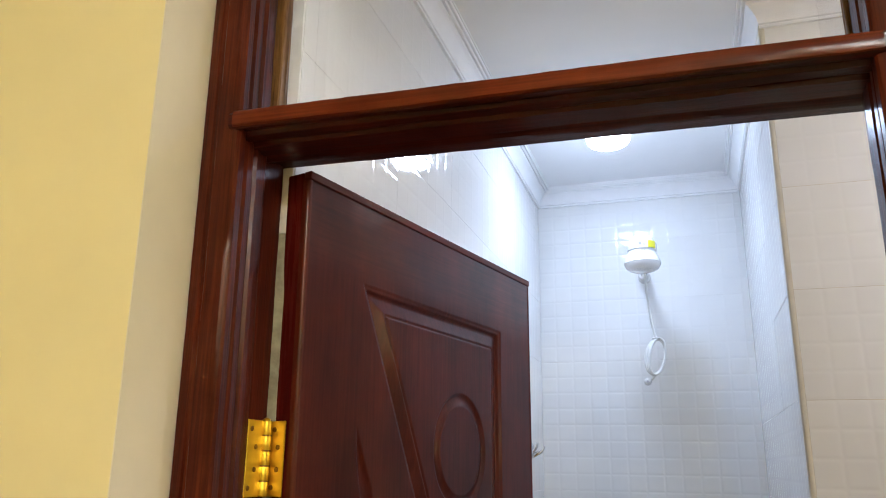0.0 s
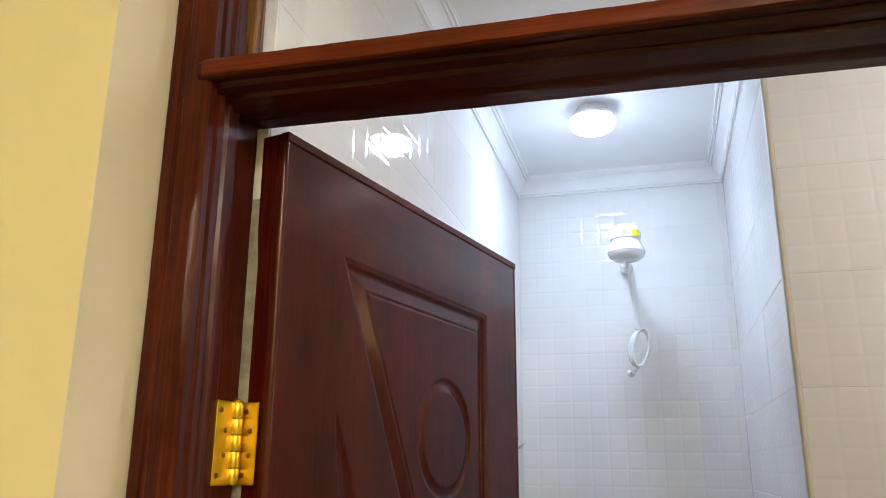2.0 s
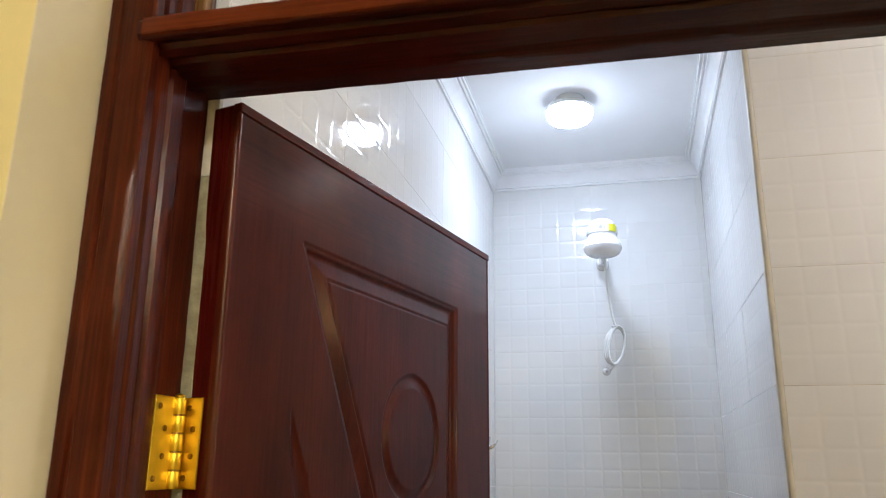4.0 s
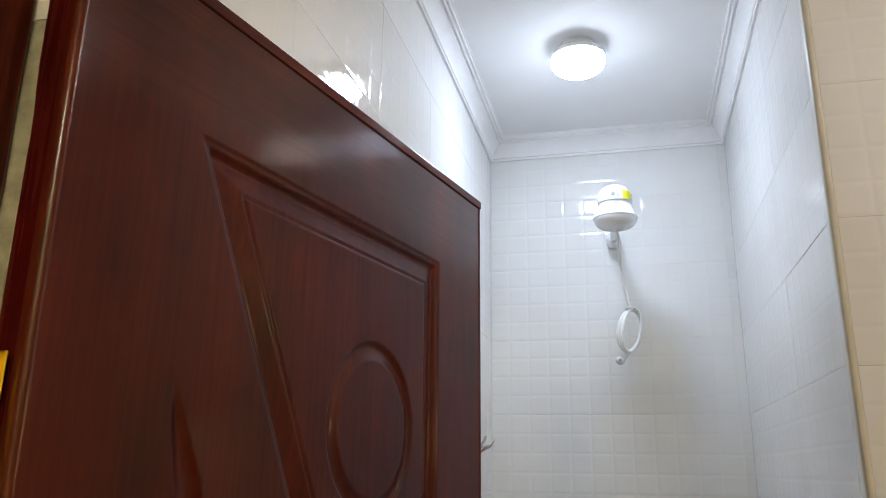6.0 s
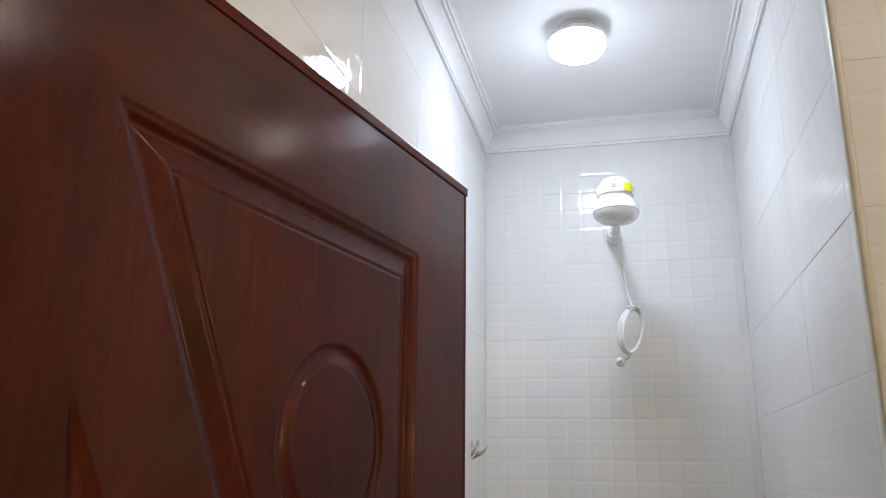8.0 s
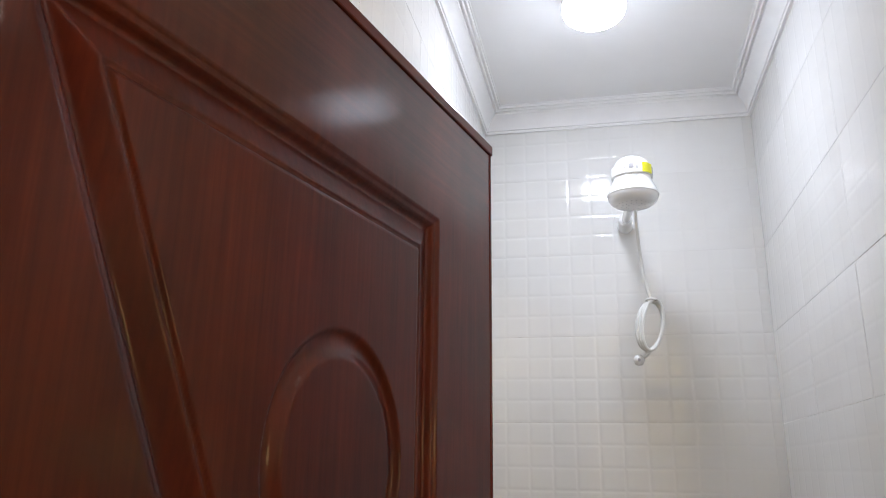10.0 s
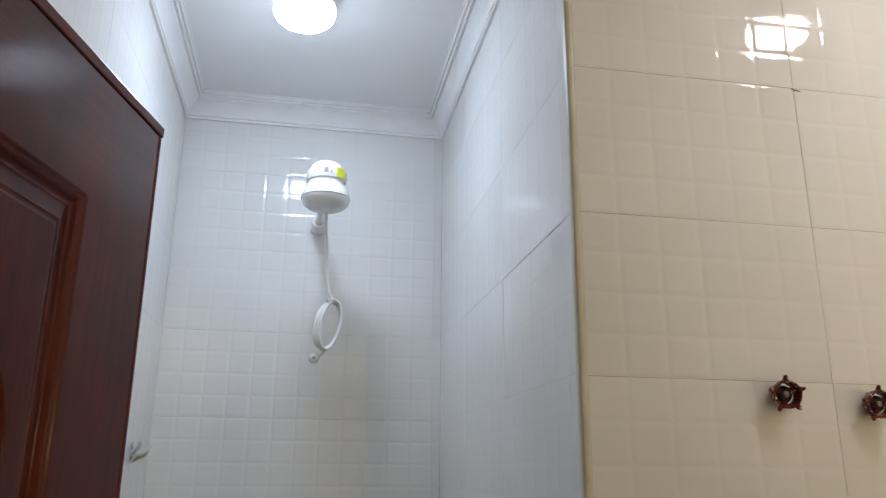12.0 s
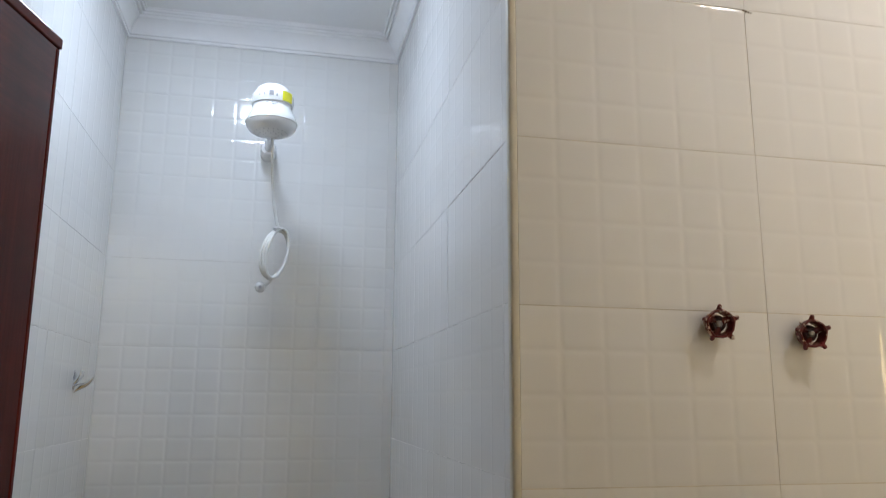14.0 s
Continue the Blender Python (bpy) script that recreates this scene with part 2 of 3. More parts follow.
def empty(name, x=0, y=0, z=0):
    ob = new(name)
    ob.location = (x, y, z)
    ob.empty_display_size = 0.05
    return ob


def add_box(bm, x0, x1, y0, y1, z0, z1, bevel=0.0, seg=2):
    r = bmesh.ops.create_cube(bm, size=1.0)
    vs = r["verts"]
    for v in vs:
        v.co = ((x0 + x1) / 2 + v.co.x * (x1 - x0), (y0 + y1) / 2 + v.co.y * (y1 - y0), (z0 + z1) / 2 + v.co.z * (z1 - z0))
    if bevel:
        es = list({e for v in vs for e in v.link_edges})
        bmesh.ops.bevel(bm, geom=es, offset=bevel, segments=seg, profile=0.5, affect="EDGES")
    return bm


def box(x0, x1, y0, y1, z0, z1, bevel=0.0, seg=2):
    return add_box(bmesh.new(), x0, x1, y0, y1, z0, z1, bevel, seg)


def lathe(profile, n=48, bm=None, m=None):
    """Turns (radius, height) pairs about z."""
    bm = bm or bmesh.new()
    rings = []
    for r, z in profile:
        if r < 1e-6:
            rings.append([bm.verts.new((0, 0, z))])
        else:
            rings.append([bm.verts.new((r * math.cos(2 * math.pi * i / n), r * math.sin(2 * math.pi * i / n), z)) for i in range(n)])
    for a, b in zip(rings, rings[1:]):
        for i in range(n):
            j = (i + 1) % n
            q = [a[i % len(a)], a[j % len(a)], b[j % len(b)], b[i % len(b)]]
            q = list(dict.fromkeys(q))
            if len(q) > 2:
                bm.faces.new(q)
    if m is not None:
        bmesh.ops.transform(bm, matrix=m, verts=[v for r in rings for v in r])
    return bm


def tube(points, radius, n=12, bm=None, closed=False):
    """A round tube along points; radius may be a list."""
    bm = bm or bmesh.new()
    pts = [Vector(p) for p in points]
    k = len(pts)
    rad = radius if isinstance(radius, (list, tuple)) else [radius] * k
    rings, side = [], None
    for i, p in enumerate(pts):
        a = pts[(i - 1) % k] if closed or i else p
        b = pts[(i + 1) % k] if closed or i < k - 1 else p
        t = (b - a).normalized()
        if side is None:
            side = t.orthogonal().normalized()
        side = (side - t * side.dot(t)).normalized()
        up = t.cross(side)
        rings.append([bm.verts.new(p + (side * math.cos(2 * math.pi * j / n) + up * math.sin(2 * math.pi * j / n)) * rad[i]) for j in range(n)])
    for i in range(k if closed else k - 1):
        a, b = rings[i], rings[(i + 1) % k]
        for j in range(n):
            bm.faces.new((a[j], a[(j + 1) % n], b[(j + 1) % n], b[j]))
    if not closed:
        bm.faces.new(rings[0])
        bm.faces.new(rings[-1][::-1])
    return bm


def prism(outline, lo, hi, axis):
    """Extrudes a closed outline along an axis; the outline's pairs are the other two axes in order."""
    bm = bmesh.new()

    def co(p, h):
        q = list(p)
        q.insert("xyz".index(axis), h)
        return q
    a = [bm.verts.new(co(p, lo)) for p in outline]
    b = [bm.verts.new(co(p, hi)) for p in outline]
    k = len(outline)
    for i in range(k):
        bm.faces.new((a[i], a[(i + 1) % k], b[(i + 1) % k], b[i]))
    bm.faces.new(a)
    bm.faces.new(b[::-1])
    return bm


def rough_prism(outline, lo, hi, axis, pieces, amount, seed):
    """The same, in many short lengths whose outline wanders a little, as in hand-planed timber."""
    bm = bmesh.new()
    rng = random.Random(seed)
    k = len(outline)
    wander = [(0.0, 0.0)] * k
    rings = []
    for i in range(pieces + 1):
        h = lo + (hi - lo) * i / pieces
        wander = [(0.7 * a + rng.gauss(0, amount), 0.7 * b + rng.gauss(0, amount)) for a, b in wander]
        ring = []
        for (a, b), (da, db) in zip(outline, wander):
            q = [a + da, b + db]
            q.insert("xyz".index(axis), h)
            ring.append(bm.verts.new(q))
        rings.append(ring)
    for p, q in zip(rings, rings[1:]):
        for j in range(k):
            bm.faces.new((p[j], p[(j + 1) % k], q[(j + 1) % k], q[j]))
    bm.faces.new(rings[0])
    bm.faces.new(rings[-1][::-1])
    return bm


# ---- structure: floors, walls, ceilings ----
T = 0.0012          # tile thickness in front of the wall slab


def wall(name, x0, x1, y0, y1, z0, z1, mat, label):
    return tagged(part(name, box(x0, x1, y0, y1, z0, z1), mat), label, "wall", kind="structure")


wall_west = wall("wall_west", XL - 0.15, XL - T, YD + 0.004, YF + 0.15, 0, ZC + 0.1, M_GROUT, "white embossed ceramic tile wall beside the open door")
EDGE = [(XL - 0.10, YD + 0.0012), (XL - 0.0012, YD + 0.0012), (XL - 0.0008, YD + 0.0020), (XL - 0.0006, YD + 0.0036), (XL - 0.10, YD + 0.0036)]
part("end_strip", rough_prism(EDGE, 0, 1.945, "z", 90, 0.00025, 11), M_MORTAR, wall_west, "grey-green mortar edge behind the door frame")
part("end_strip", rough_prism(EDGE, 1.946, ZC - 0.08, "z", 40, 0.00015, 12), M_GROUT, wall_west, "white plastered edge behind the door frame")
wall_north = wall("wall_north", XL - T, XR + T, YF + T, YF + 0.15, 0, ZC + 0.1, M_GROUT, "white embossed ceramic tile wall behind the shower head")
wall_shower_east = wall("wall_shower_east", XR + T, XR + 0.14, YB + 0.02, YF + T, 0, ZC + 0.1, M_GROUT, "white embossed ceramic tile side wall of the shower recess")
for v in wall_shower_east.data.vertices:
    if v.co.x < XR + 0.05 and v.co.y < YF - 0.5:
        v.co.x = XA + T
wall_valves = wall("wall_valves", XR + 0.14, XE, YB + T, YB + 0.15, 0, ZC + 0.1, M_GROUT2, "cream-lit embossed ceramic tile wall with two valve wheels")
part("backing", box(XA + 0.001, XR + 0.14, YB + T, YB + 0.02, 0, ZC + 0.1), M_GROUT2, wall_valves)
wall_east = wall("wall_east", XE, XE + 0.15, YD, YB + 0.15, 0, ZC + 0.1, M_CEIL, "white embossed ceramic tile wall closing the bathroom")
floor = tagged(part("floor", box(XL - 0.15, XE + 0.15, YR, YF + 0.15, -0.1, 0), M_FLOOR), "beige tiled bathroom floor", "floor", kind="structure")
tagged(part("hall_floor", box(HX0 - 0.1, HX1 + 0.1, HY0 - 0.1, YR - 0.001, -0.1, 0), M_FLOOR), "beige tiled hall floor", "floor", kind="structure")
ceiling = tagged(part("ceiling", box(XL - 0.01, XE, YD - 0.02, YF + 0.01, ZC, ZC + 0.08), M_CEIL), "smooth white painted bathroom ceiling", "ceiling", kind="structure")
tagged(part("hall_ceiling", box(HX0 - 0.1, HX1 + 0.1, HY0 - 0.1, YR - 0.001, HZ, HZ + 0.08), M_CEIL), "white painted hall ceiling", "ceiling", kind="structure")

# door wall with its opening
JO0, JO1 = -0.025, 0.868      # outer sides of the frame
HEAD0, HEAD1 = 2.47, 2.53     # frame's head
wall_door = tagged(part("wall_door", box(HX0, JO0 - 0.0021, YR, YD, 0, HZ, 0.0), M_YELLOW), "yellow painted plaster wall beside the door frame", "wall", kind="structure")
reveal = part("reveal", box(JO0 - 0.002, JO0 - 0.0005, YR, YD - 0.001, 0, HZ - 0.001), M_REVEAL, wall_door, "pale cream plaster reveal")
part("wall_side", box(JO1 + 0.001, HX1, YR, YD, 0, HZ), M_YELLOW, wall_door)
part("wall_over_door", box(JO0 - 0.001, JO1 + 0.001, YR, YD, HEAD1 + 0.001, HZ), M_YELLOW, wall_door)
part("inner_facing", box(JO1 + 0.001, XE, YD, YD + 0.008, 0, ZC), M_CEIL, wall_door)
part("inner_facing", box(XL, JO1 + 0.001, YD, YD + 0.008, HEAD1, ZC), M_CEIL, wall_door)
wall("wall_hall_west", HX0 - 0.12, HX0, HY0, YR, 0, HZ, M_YELLOW, "yellow painted hall wall")
wall("wall_hall_east", HX1, HX1 + 0.12, HY0, YR, 0, HZ, M_YELLOW, "yellow painted hall wall")
wall("wall_hall_south", HX0 - 0.12, HX1 + 0.12, HY0 - 0.12, HY0, 0, HZ, M_YELLOW, "yellow painted hall wall")

# cornice, mitred round the L-shaped room
CORN = [(0.0, -0.0765), (0.0075, -0.0765), (0.0075, -0.0705), (0.0058, -0.0685), (0.0105, -0.0660), (0.0105, -0.0610), (0.0125, -0.053), (0.017, -0.043), (0.024, -0.033), (0.031, -0.026),
        (0.0365, -0.0225), (0.0365, -0.0140), (0.0400, -0.0140), (0.0425, -0.0168), (0.0450, -0.0160), (0.0465, -0.0085), (0.0500, -0.0085), (0.0522, -0.0110), (0.0545, -0.0102), (0.0558, -0.0030), (0.0595, -0.0030), (0.0600, 0.002), (0.0, 0.002)]
LOOP = [(XL, YD + 0.008), (XE, YD + 0.008), (XE, YB), (XA, YB), (XR, YF), (XL, YF)]


def sweep(loop, profile, z):
    bm = bmesh.new()
    k, rings = len(loop), []
    for i in range(k):
        p, a, b = Vector(loop[i]), Vector(loop[i - 1]), Vector(loop[(i + 1) % k])
        d0, d1 = (p - a).normalized(), (b - p).normalized()
        n0, n1 = Vector((-d0.y, d0.x)), Vector((-d1.y, d1.x))
        mit = (n0 + n1) / (1 + n0.dot(n1))
        rings.append([bm.verts.new((p.x + mit.x * o, p.y + mit.y * o, z + h)) for o, h in profile])
    for i in range(k):
        a, b = rings[i], rings[(i + 1) % k]
        for j in range(len(profile)):
            jj = (j + 1) % len(profile)
            bm.faces.new((a[j], b[j], b[jj], a[jj]))
    return bm


tagged(part("cornice", sweep(LOOP, CORN, ZC), M_CORNICE, smooth=True, sharp=28), "white moulded gypsum cornice round the ceiling", "cornice", kind="structure")

# corner bead at the arris of the shower recess
arc = [(XA - 0.0095, YB + 0.0110), (XA - 0.0095, YB + 0.0015), (XA - 0.0088, YB - 0.0005), (XA - 0.0072, YB - 0.0018), (XA - 0.0055, YB - 0.0022), (XA + 0.0012, YB - 0.0022), (XA + 0.0025, YB - 0.0012)]
tagged(part("trim", prism([(XA + 0.0025, YB + 0.0110)] + arc, 0, ZC - 0.04, "z"), M_TRIM, smooth=True), "cream plastic quarter-round tile trim at the corner", "tile trim", kind="structure")


# ---- door frame with transom window ----
YFR = -0.157        # frame's front
REB = -0.046        # front of the rebate
door_frame = tagged(empty("door_frame"), "dark brown varnished moulded hardwood door frame", "door frame", kind="structure")


def jamb_outline(outer, arris, back, s, rebate):
    """Moulded jamb; s is +1 for the one whose opening lies towards +x."""
    w = arris - outer
    pts = [(outer, 0.0), (outer, YFR + 0.006), (outer + s * 0.003, YFR + 0.002), (outer + s * 0.008, YFR), (outer + w * 0.30, YFR), (outer + w * 0.33, YFR + 0.003), (outer + w * 0.40, YFR + 0.0035),
           (outer + w * 0.43, YFR + 0.001), (outer + w * 0.86, YFR + 0.001), (arris - s * 0.003, YFR + 0.003), (arris, YFR + 0.007), (arris, YFR + 0.020), (arris - s * 0.005, YFR + 0.022),
           (arris - s * 0.007, YFR + 0.028), (arris - s * 0.003, YFR + 0.034), (arris - s * 0.003, YFR + 0.046), (arris - s * 0.007, YFR + 0.048), (arris - s * 0.007, YFR + 0.054),
           (arris - s * 0.002, YFR + 0.057), (arris - s * 0.002, rebate - 0.029), (arris - s * 0.006, rebate - 0.026), (arris - s * 0.006, rebate - 0.008), (arris - s * 0.010, rebate), (back, rebate + 0.001), (back, -0.007), (back - s * 0.004, -0.002), (back - s * 0.006, 0.0)]
    return pts


jamb_west = part("jamb", rough_prism(jamb_outline(JO0, 0.034, 0.0195, 1, -0.064), 0, HEAD0 + 0.001, "z", 110, 0.00022, 5), M_JAMB, door_frame, smooth=True, sharp=25)
part("jamb", rough_prism(jamb_outline(JO1, 0.813, 0.840, -1, REB), 0, HEAD0 + 0.001, "z", 110, 0.00022, 6), M_JAMB, door_frame, smooth=True, sharp=25)
LEAN = Matrix(((1, 0, -0.012, 0.025), (0, 1, 0, 0), (0, 0, 1, 0), (0, 0, 0, 1)))     # the west side stands out of plumb
for ob in (jamb_west, wall_door, reveal):
    ob.data.transform(LEAN)
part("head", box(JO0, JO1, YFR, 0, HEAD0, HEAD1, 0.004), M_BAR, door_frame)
BZ = 2.040
bar_outline = [(YFR - 0.001, BZ + 0.028), (YFR - 0.004, BZ + 0.024), (YFR - 0.004, BZ + 0.009), (YFR, BZ + 0.004), (YFR + 0.006, BZ + 0.003), (YFR + 0.010, BZ + 0.007), (YFR + 0.018, BZ + 0.007), (YFR + 0.021, BZ + 0.001),
               (YFR + 0.034, BZ - 0.001), (YFR + 0.037, BZ + 0.003), (YFR + 0.044, BZ + 0.003), (YFR + 0.047, BZ - 0.003), (YFR + 0.080, BZ - 0.005), (YFR + 0.083, BZ - 0.001), (YFR + 0.092, BZ - 0.002),
               (REB - 0.012, BZ - 0.005), (REB - 0.002, BZ - 0.005), (REB, BZ + 0.005), (0.0, BZ + 0.007), (0.0, BZ + 0.050), (-0.03, BZ + 0.050), (-0.034, BZ + 0.040)]
TILT = Matrix.Translation((0.42, 0, 2.045)) @ Matrix.Rotation(radians(0.75), 4, "Y") @ Matrix.Translation((-0.42, 0, -2.045))
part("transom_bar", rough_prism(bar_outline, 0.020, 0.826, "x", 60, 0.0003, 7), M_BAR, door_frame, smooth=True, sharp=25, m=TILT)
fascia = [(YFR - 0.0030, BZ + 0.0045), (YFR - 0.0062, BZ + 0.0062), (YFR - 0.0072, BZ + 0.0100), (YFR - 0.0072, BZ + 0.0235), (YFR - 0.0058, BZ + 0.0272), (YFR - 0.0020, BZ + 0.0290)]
part("fascia", rough_prism(fascia, 0.0275, 0.822, "x", 60, 0.00025, 8), M_FASCIA, door_frame, "worn orange-brown front of the transom bar, toned lighter as lit", smooth=True, sharp=30, m=TILT)
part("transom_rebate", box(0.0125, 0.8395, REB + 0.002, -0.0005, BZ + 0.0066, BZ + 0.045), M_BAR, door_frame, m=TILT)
bead = [(0.0150, -0.056), (0.0300, -0.056), (0.0325, -0.054), (0.0325, -0.049), (0.0300, -0.047), (0.0300, -0.040), (0.0310, -0.037), (0.0300, -0.030), (0.0150, -0.030)]
part("glazing_bead", rough_prism(bead, BZ + 0.047, HEAD0, "z", 40, 0.00025, 21), M_BEAD, door_frame, "lighter brown wooden glazing bead", smooth=True, sharp=30)
part("glazing_bead", rough_prism([(0.846 - x, y) for x, y in bead], BZ + 0.039, HEAD0, "z", 40, 0.00025, 22), M_BEAD, door_frame, "lighter brown wooden glazing bead", smooth=True, sharp=30)
pane = part("pane", box(0.0195, 0.834, -0.029, -0.025, BZ + 0.047, HEAD0), M_GLASS, door_frame, "clear glass transom pane")
pane.visible_shadow = False

# ---- the door, hinged on the west jamb and standing open ----
LW, LT, LTOP = 0.784, 0.046, 2.039
ANG = radians(76.5)
door_1 = tagged(empty("door_1"), "dark mahogany moulded panel door standing open inwards", "door", kind="structure")
door_1.matrix_basis = Matrix.Translation((0.0702, -0.0110, 0.0)) @ Matrix.Rotation(ANG, 4, "Z")
# local x runs along the leaf from its hinge, local -y is the face that shows


def seg_dist(px, pz, ax, az, bx, bz):
    """Signed distance to a line, positive to its right when going from a to b."""
    dx, dz = bx - ax, bz - az
    return ((px - ax) * dz - (pz - az) * dx) / math.hypot(dx, dz)


def panel_inside(s, z):
    """How far inside the large panel's outline; its left side leans, its right side is upright."""
    left = -seg_dist(s, z, 0.143, 1.894, 0.296, 1.580)
    return min(left * 1.06, 1.894 - z, 0.637 - s, z - 1.02)


def tongue_inside(s, z):
    """Across the curved groove beside it, which starts at a point and widens downwards: 0 to 1."""
    k = 1.666 - z
    if k <= 0 or z < 1.05:
        return -1.0
    c = 0.139 + 0.02 * k + 1.1 * k * k
    return (s - c) / min(0.034, 0.002 + 0.36 * k)


def moulding(d):
    if d <= 0:
        return 0.0
    for a, b, h0, h1 in ((0, 0.003, 0, -0.0022), (0.003, 0.0075, -0.0022, -0.0028), (0.0075, 0.0125, -0.0028, -0.0090), (0.0125, 0.016, -0.0090, -0.0094), (0.016, 0.0395, -0.0094, -0.0012), (0.0395, 0.0420, -0.0012, -0.0036), (0.0420, 0.0455, -0.0036, -0.0004)):
        if d < b:
            return h0 + (h1 - h0) * (d - a) / (b - a)
    return -0.0004


def ring_groove(d):
    """Across the ring: d from its outer edge inwards."""
    if d <= 0 or d >= 0.022:
        return 0.0
    if d < 0.007:
        return -0.0055 * math.sin(d / 0.007 * math.pi / 2)
    return -0.0055 * math.cos((d - 0.007) / 0.015 * math.pi / 2)


def face_height(s, z):
    h = moulding(panel_inside(s, z))
    r = math.hypot(s - 0.466, (z - 1.640) * 0.93)
    h += ring_groove(0.098 - r)
    t = tongue_inside(s, z)
    if 0 < t < 1:
        h -= 0.006 * math.sin(t * math.pi) * min(1.0, (1.666 - z) / 0.05)
    return h


def door_face():
    fine = [1.45 + 0.002 * i for i in range(int((2.024 - 1.45) / 0.002) + 1)] + [2.0245]
    zs = [0.005 + 0.01 * i for i in range(144)] + fine
    xs = [0.007 + (LW - 0.013) * i / 400 for i in range(401)]
    verts = [(x, face_height(x, z), z) for z in zs for x in xs]
    verts = [(x, -h, z) for x, h, z in verts]
    k = len(xs)
    faces = [(j * k + i, j * k + i + 1, (j + 1) * k + i + 1, (j + 1) * k + i) for j in range(len(zs) - 1) for i in range(k - 1)]
    me = bpy.data.meshes.new("moulded_face")
    me.from_pydata(verts, [], faces)
    me.materials.append(M_LEAF)
    me.shade_smooth()
    return me


ARRIS = [(0.0069, 0.0118), (-0.001, 0.0118)] + [(0.0055 - 0.0065 * math.cos(radians(a)), 0.0060 - 0.0063 * math.sin(radians(a))) for a in range(0, 91, 15)] + [(0.0069, -0.0003)]
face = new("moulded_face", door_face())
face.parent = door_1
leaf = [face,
        part("core", box(0.001, LW, 0.012, LT, 0.005, LTOP, 0.003), M_EDGE, door_1),
        part("top_lipping", box(0.0, LW + 0.003, -0.0025, 0.0118, LTOP - 0.0135, LTOP, 0.0018), M_LIP, door_1),
        part("edge_lipping", box(LW - 0.0055, LW + 0.001, -0.001, 0.0118, 0.005, LTOP - 0.014, 0.0015), M_EDGE, door_1),
        part("edge_lipping", prism(ARRIS, 0.005, LTOP - 0.014, "z"), M_ARRIS, door_1, "worn rounded arris of the hinge stile", smooth=True)]
# the leaf has dropped a little at its free end
SAG = Matrix(((1, 0, -0.010, 0.0203), (0, 1, 0, 0), (-0.0113, 0, 1, 0), (0, 0, 0, 1)))
for ob in leaf:
    ob.data.transform(SAG)


KX, KY = 0.0285, -0.0135     # the hinges' pin


def hinge(z0, hgt=0.102):
    """Brass butt hinge: a plate on the door's edge, one on the jamb, and the knuckles between them."""
    h = empty("hinge")
    h.parent = door_1
    h["label"] = "polished brass butt hinge"
    back = door_1.matrix_basis.inverted()
    part("door_plate", box(-0.0035, -0.0012, 0.013, 0.050, z0, z0 + hgt, 0.0008), M_BRASS, h)
    part("jamb_plate", box(0.0250, 0.0272, -0.058, -0.018, z0, z0 + hgt, 0.0008), M_BRASS, h, m=back)
    k = hgt / 5
    for i in range(5):
        prof = [(0, 0.0004), (0.0074, 0.0004), (0.0080, 0.0012), (0.0080, k - 0.0012), (0.0074, k - 0.0004), (0, k - 0.0004)]
        part("knuckle", lathe(prof, 24), M_BRASS, h, smooth=True, m=back @ Matrix.Translation((KX, KY, z0 + i * k)))
    for i in range(1, 5):
        part("washer", lathe([(0.004, -0.0011), (0.0083, -0.0011), (0.0083, 0.0011), (0.004, 0.0011)], 24), M_SCREW, h, smooth=True, m=back @ Matrix.Translation((KX, KY, z0 + i * k)))
    part("pin_cap", lathe([(0, 0), (0.005, 0), (0.0055, 0.002), (0.003, 0.004), (0, 0.0045)], 20), M_BRASS, h, smooth=True, m=back @ Matrix.Translation((KX, KY, z0 + hgt)))
    for i, (dz, dy) in enumerate(((0.012, 0.030), (0.036, 0.022), (0.066, 0.022), (0.090, 0.030))):
        part("screw", lathe([(0, 0), (0.0036, 0), (0.0032, 0.0012), (0, 0.0015)], 14, None, Matrix.Translation((-0.0036, dy + 0.002, z0 + dz)) @ Matrix.Rotation(radians(-90), 4, "Y")), M_SCREW, h, smooth=True)
        part("screw", lathe([(0, 0), (0.0036, 0), (0.0032, 0.0012), (0, 0.0015)], 14, None, Matrix.Translation((0.0273, -0.030 - 1.6 * (dy - 0.018), z0 + dz)) @ Matrix.Rotation(radians(90), 4, "Y")), M_SCREW, h, smooth=True, m=back)
    return h


hinge_1 = hinge(1.563)
hinge_2 = hinge(0.25)

# ---- ceiling lamps ----


def ceiling_lamp(x, y, z, glow, rim, label):
    lamp = tagged(empty("ceiling_lamp", x, y, z), label, "ceiling lamp")
    part("housing", lathe([(0, 0), (0.050, 0), (0.052, -0.003), (0.051, -0.027), (0.074, -0.029), (0.077, -0.032), (0.0765, -0.043), (0.0, -0.043)]), M_WHITE, lamp, smooth=True)
    part("diffuser_rim", lathe([(0.0, -0.0435), (0.0745, -0.0435), (0.0755, -0.052), (0.0745, -0.060), (0.0710, -0.067)]), rim, lamp, "glowing white diffuser rim", smooth=True)
    part("diffuser", lathe([(0.0710, -0.067), (0.064, -0.0735), (0.052, -0.079), (0.036, -0.083), (0.018, -0.0855), (0.0, -0.0862)]), glow, lamp, "glowing round white diffuser", smooth=True)
    return lamp


ceiling_lamp(0.395, 1.495, ZC, M_DIFF, M_RIM, "round white surface ceiling lamp glowing cool white")
ceiling_lamp(1.58, 0.38, ZC, M_DIFF2, M_RIM2, "round surface ceiling lamp glowing warm white")
ceiling_lamp(1.36, -2.20, HZ, M_DIFF3, M_DIFF3, "round surface hall lamp glowing warm white")

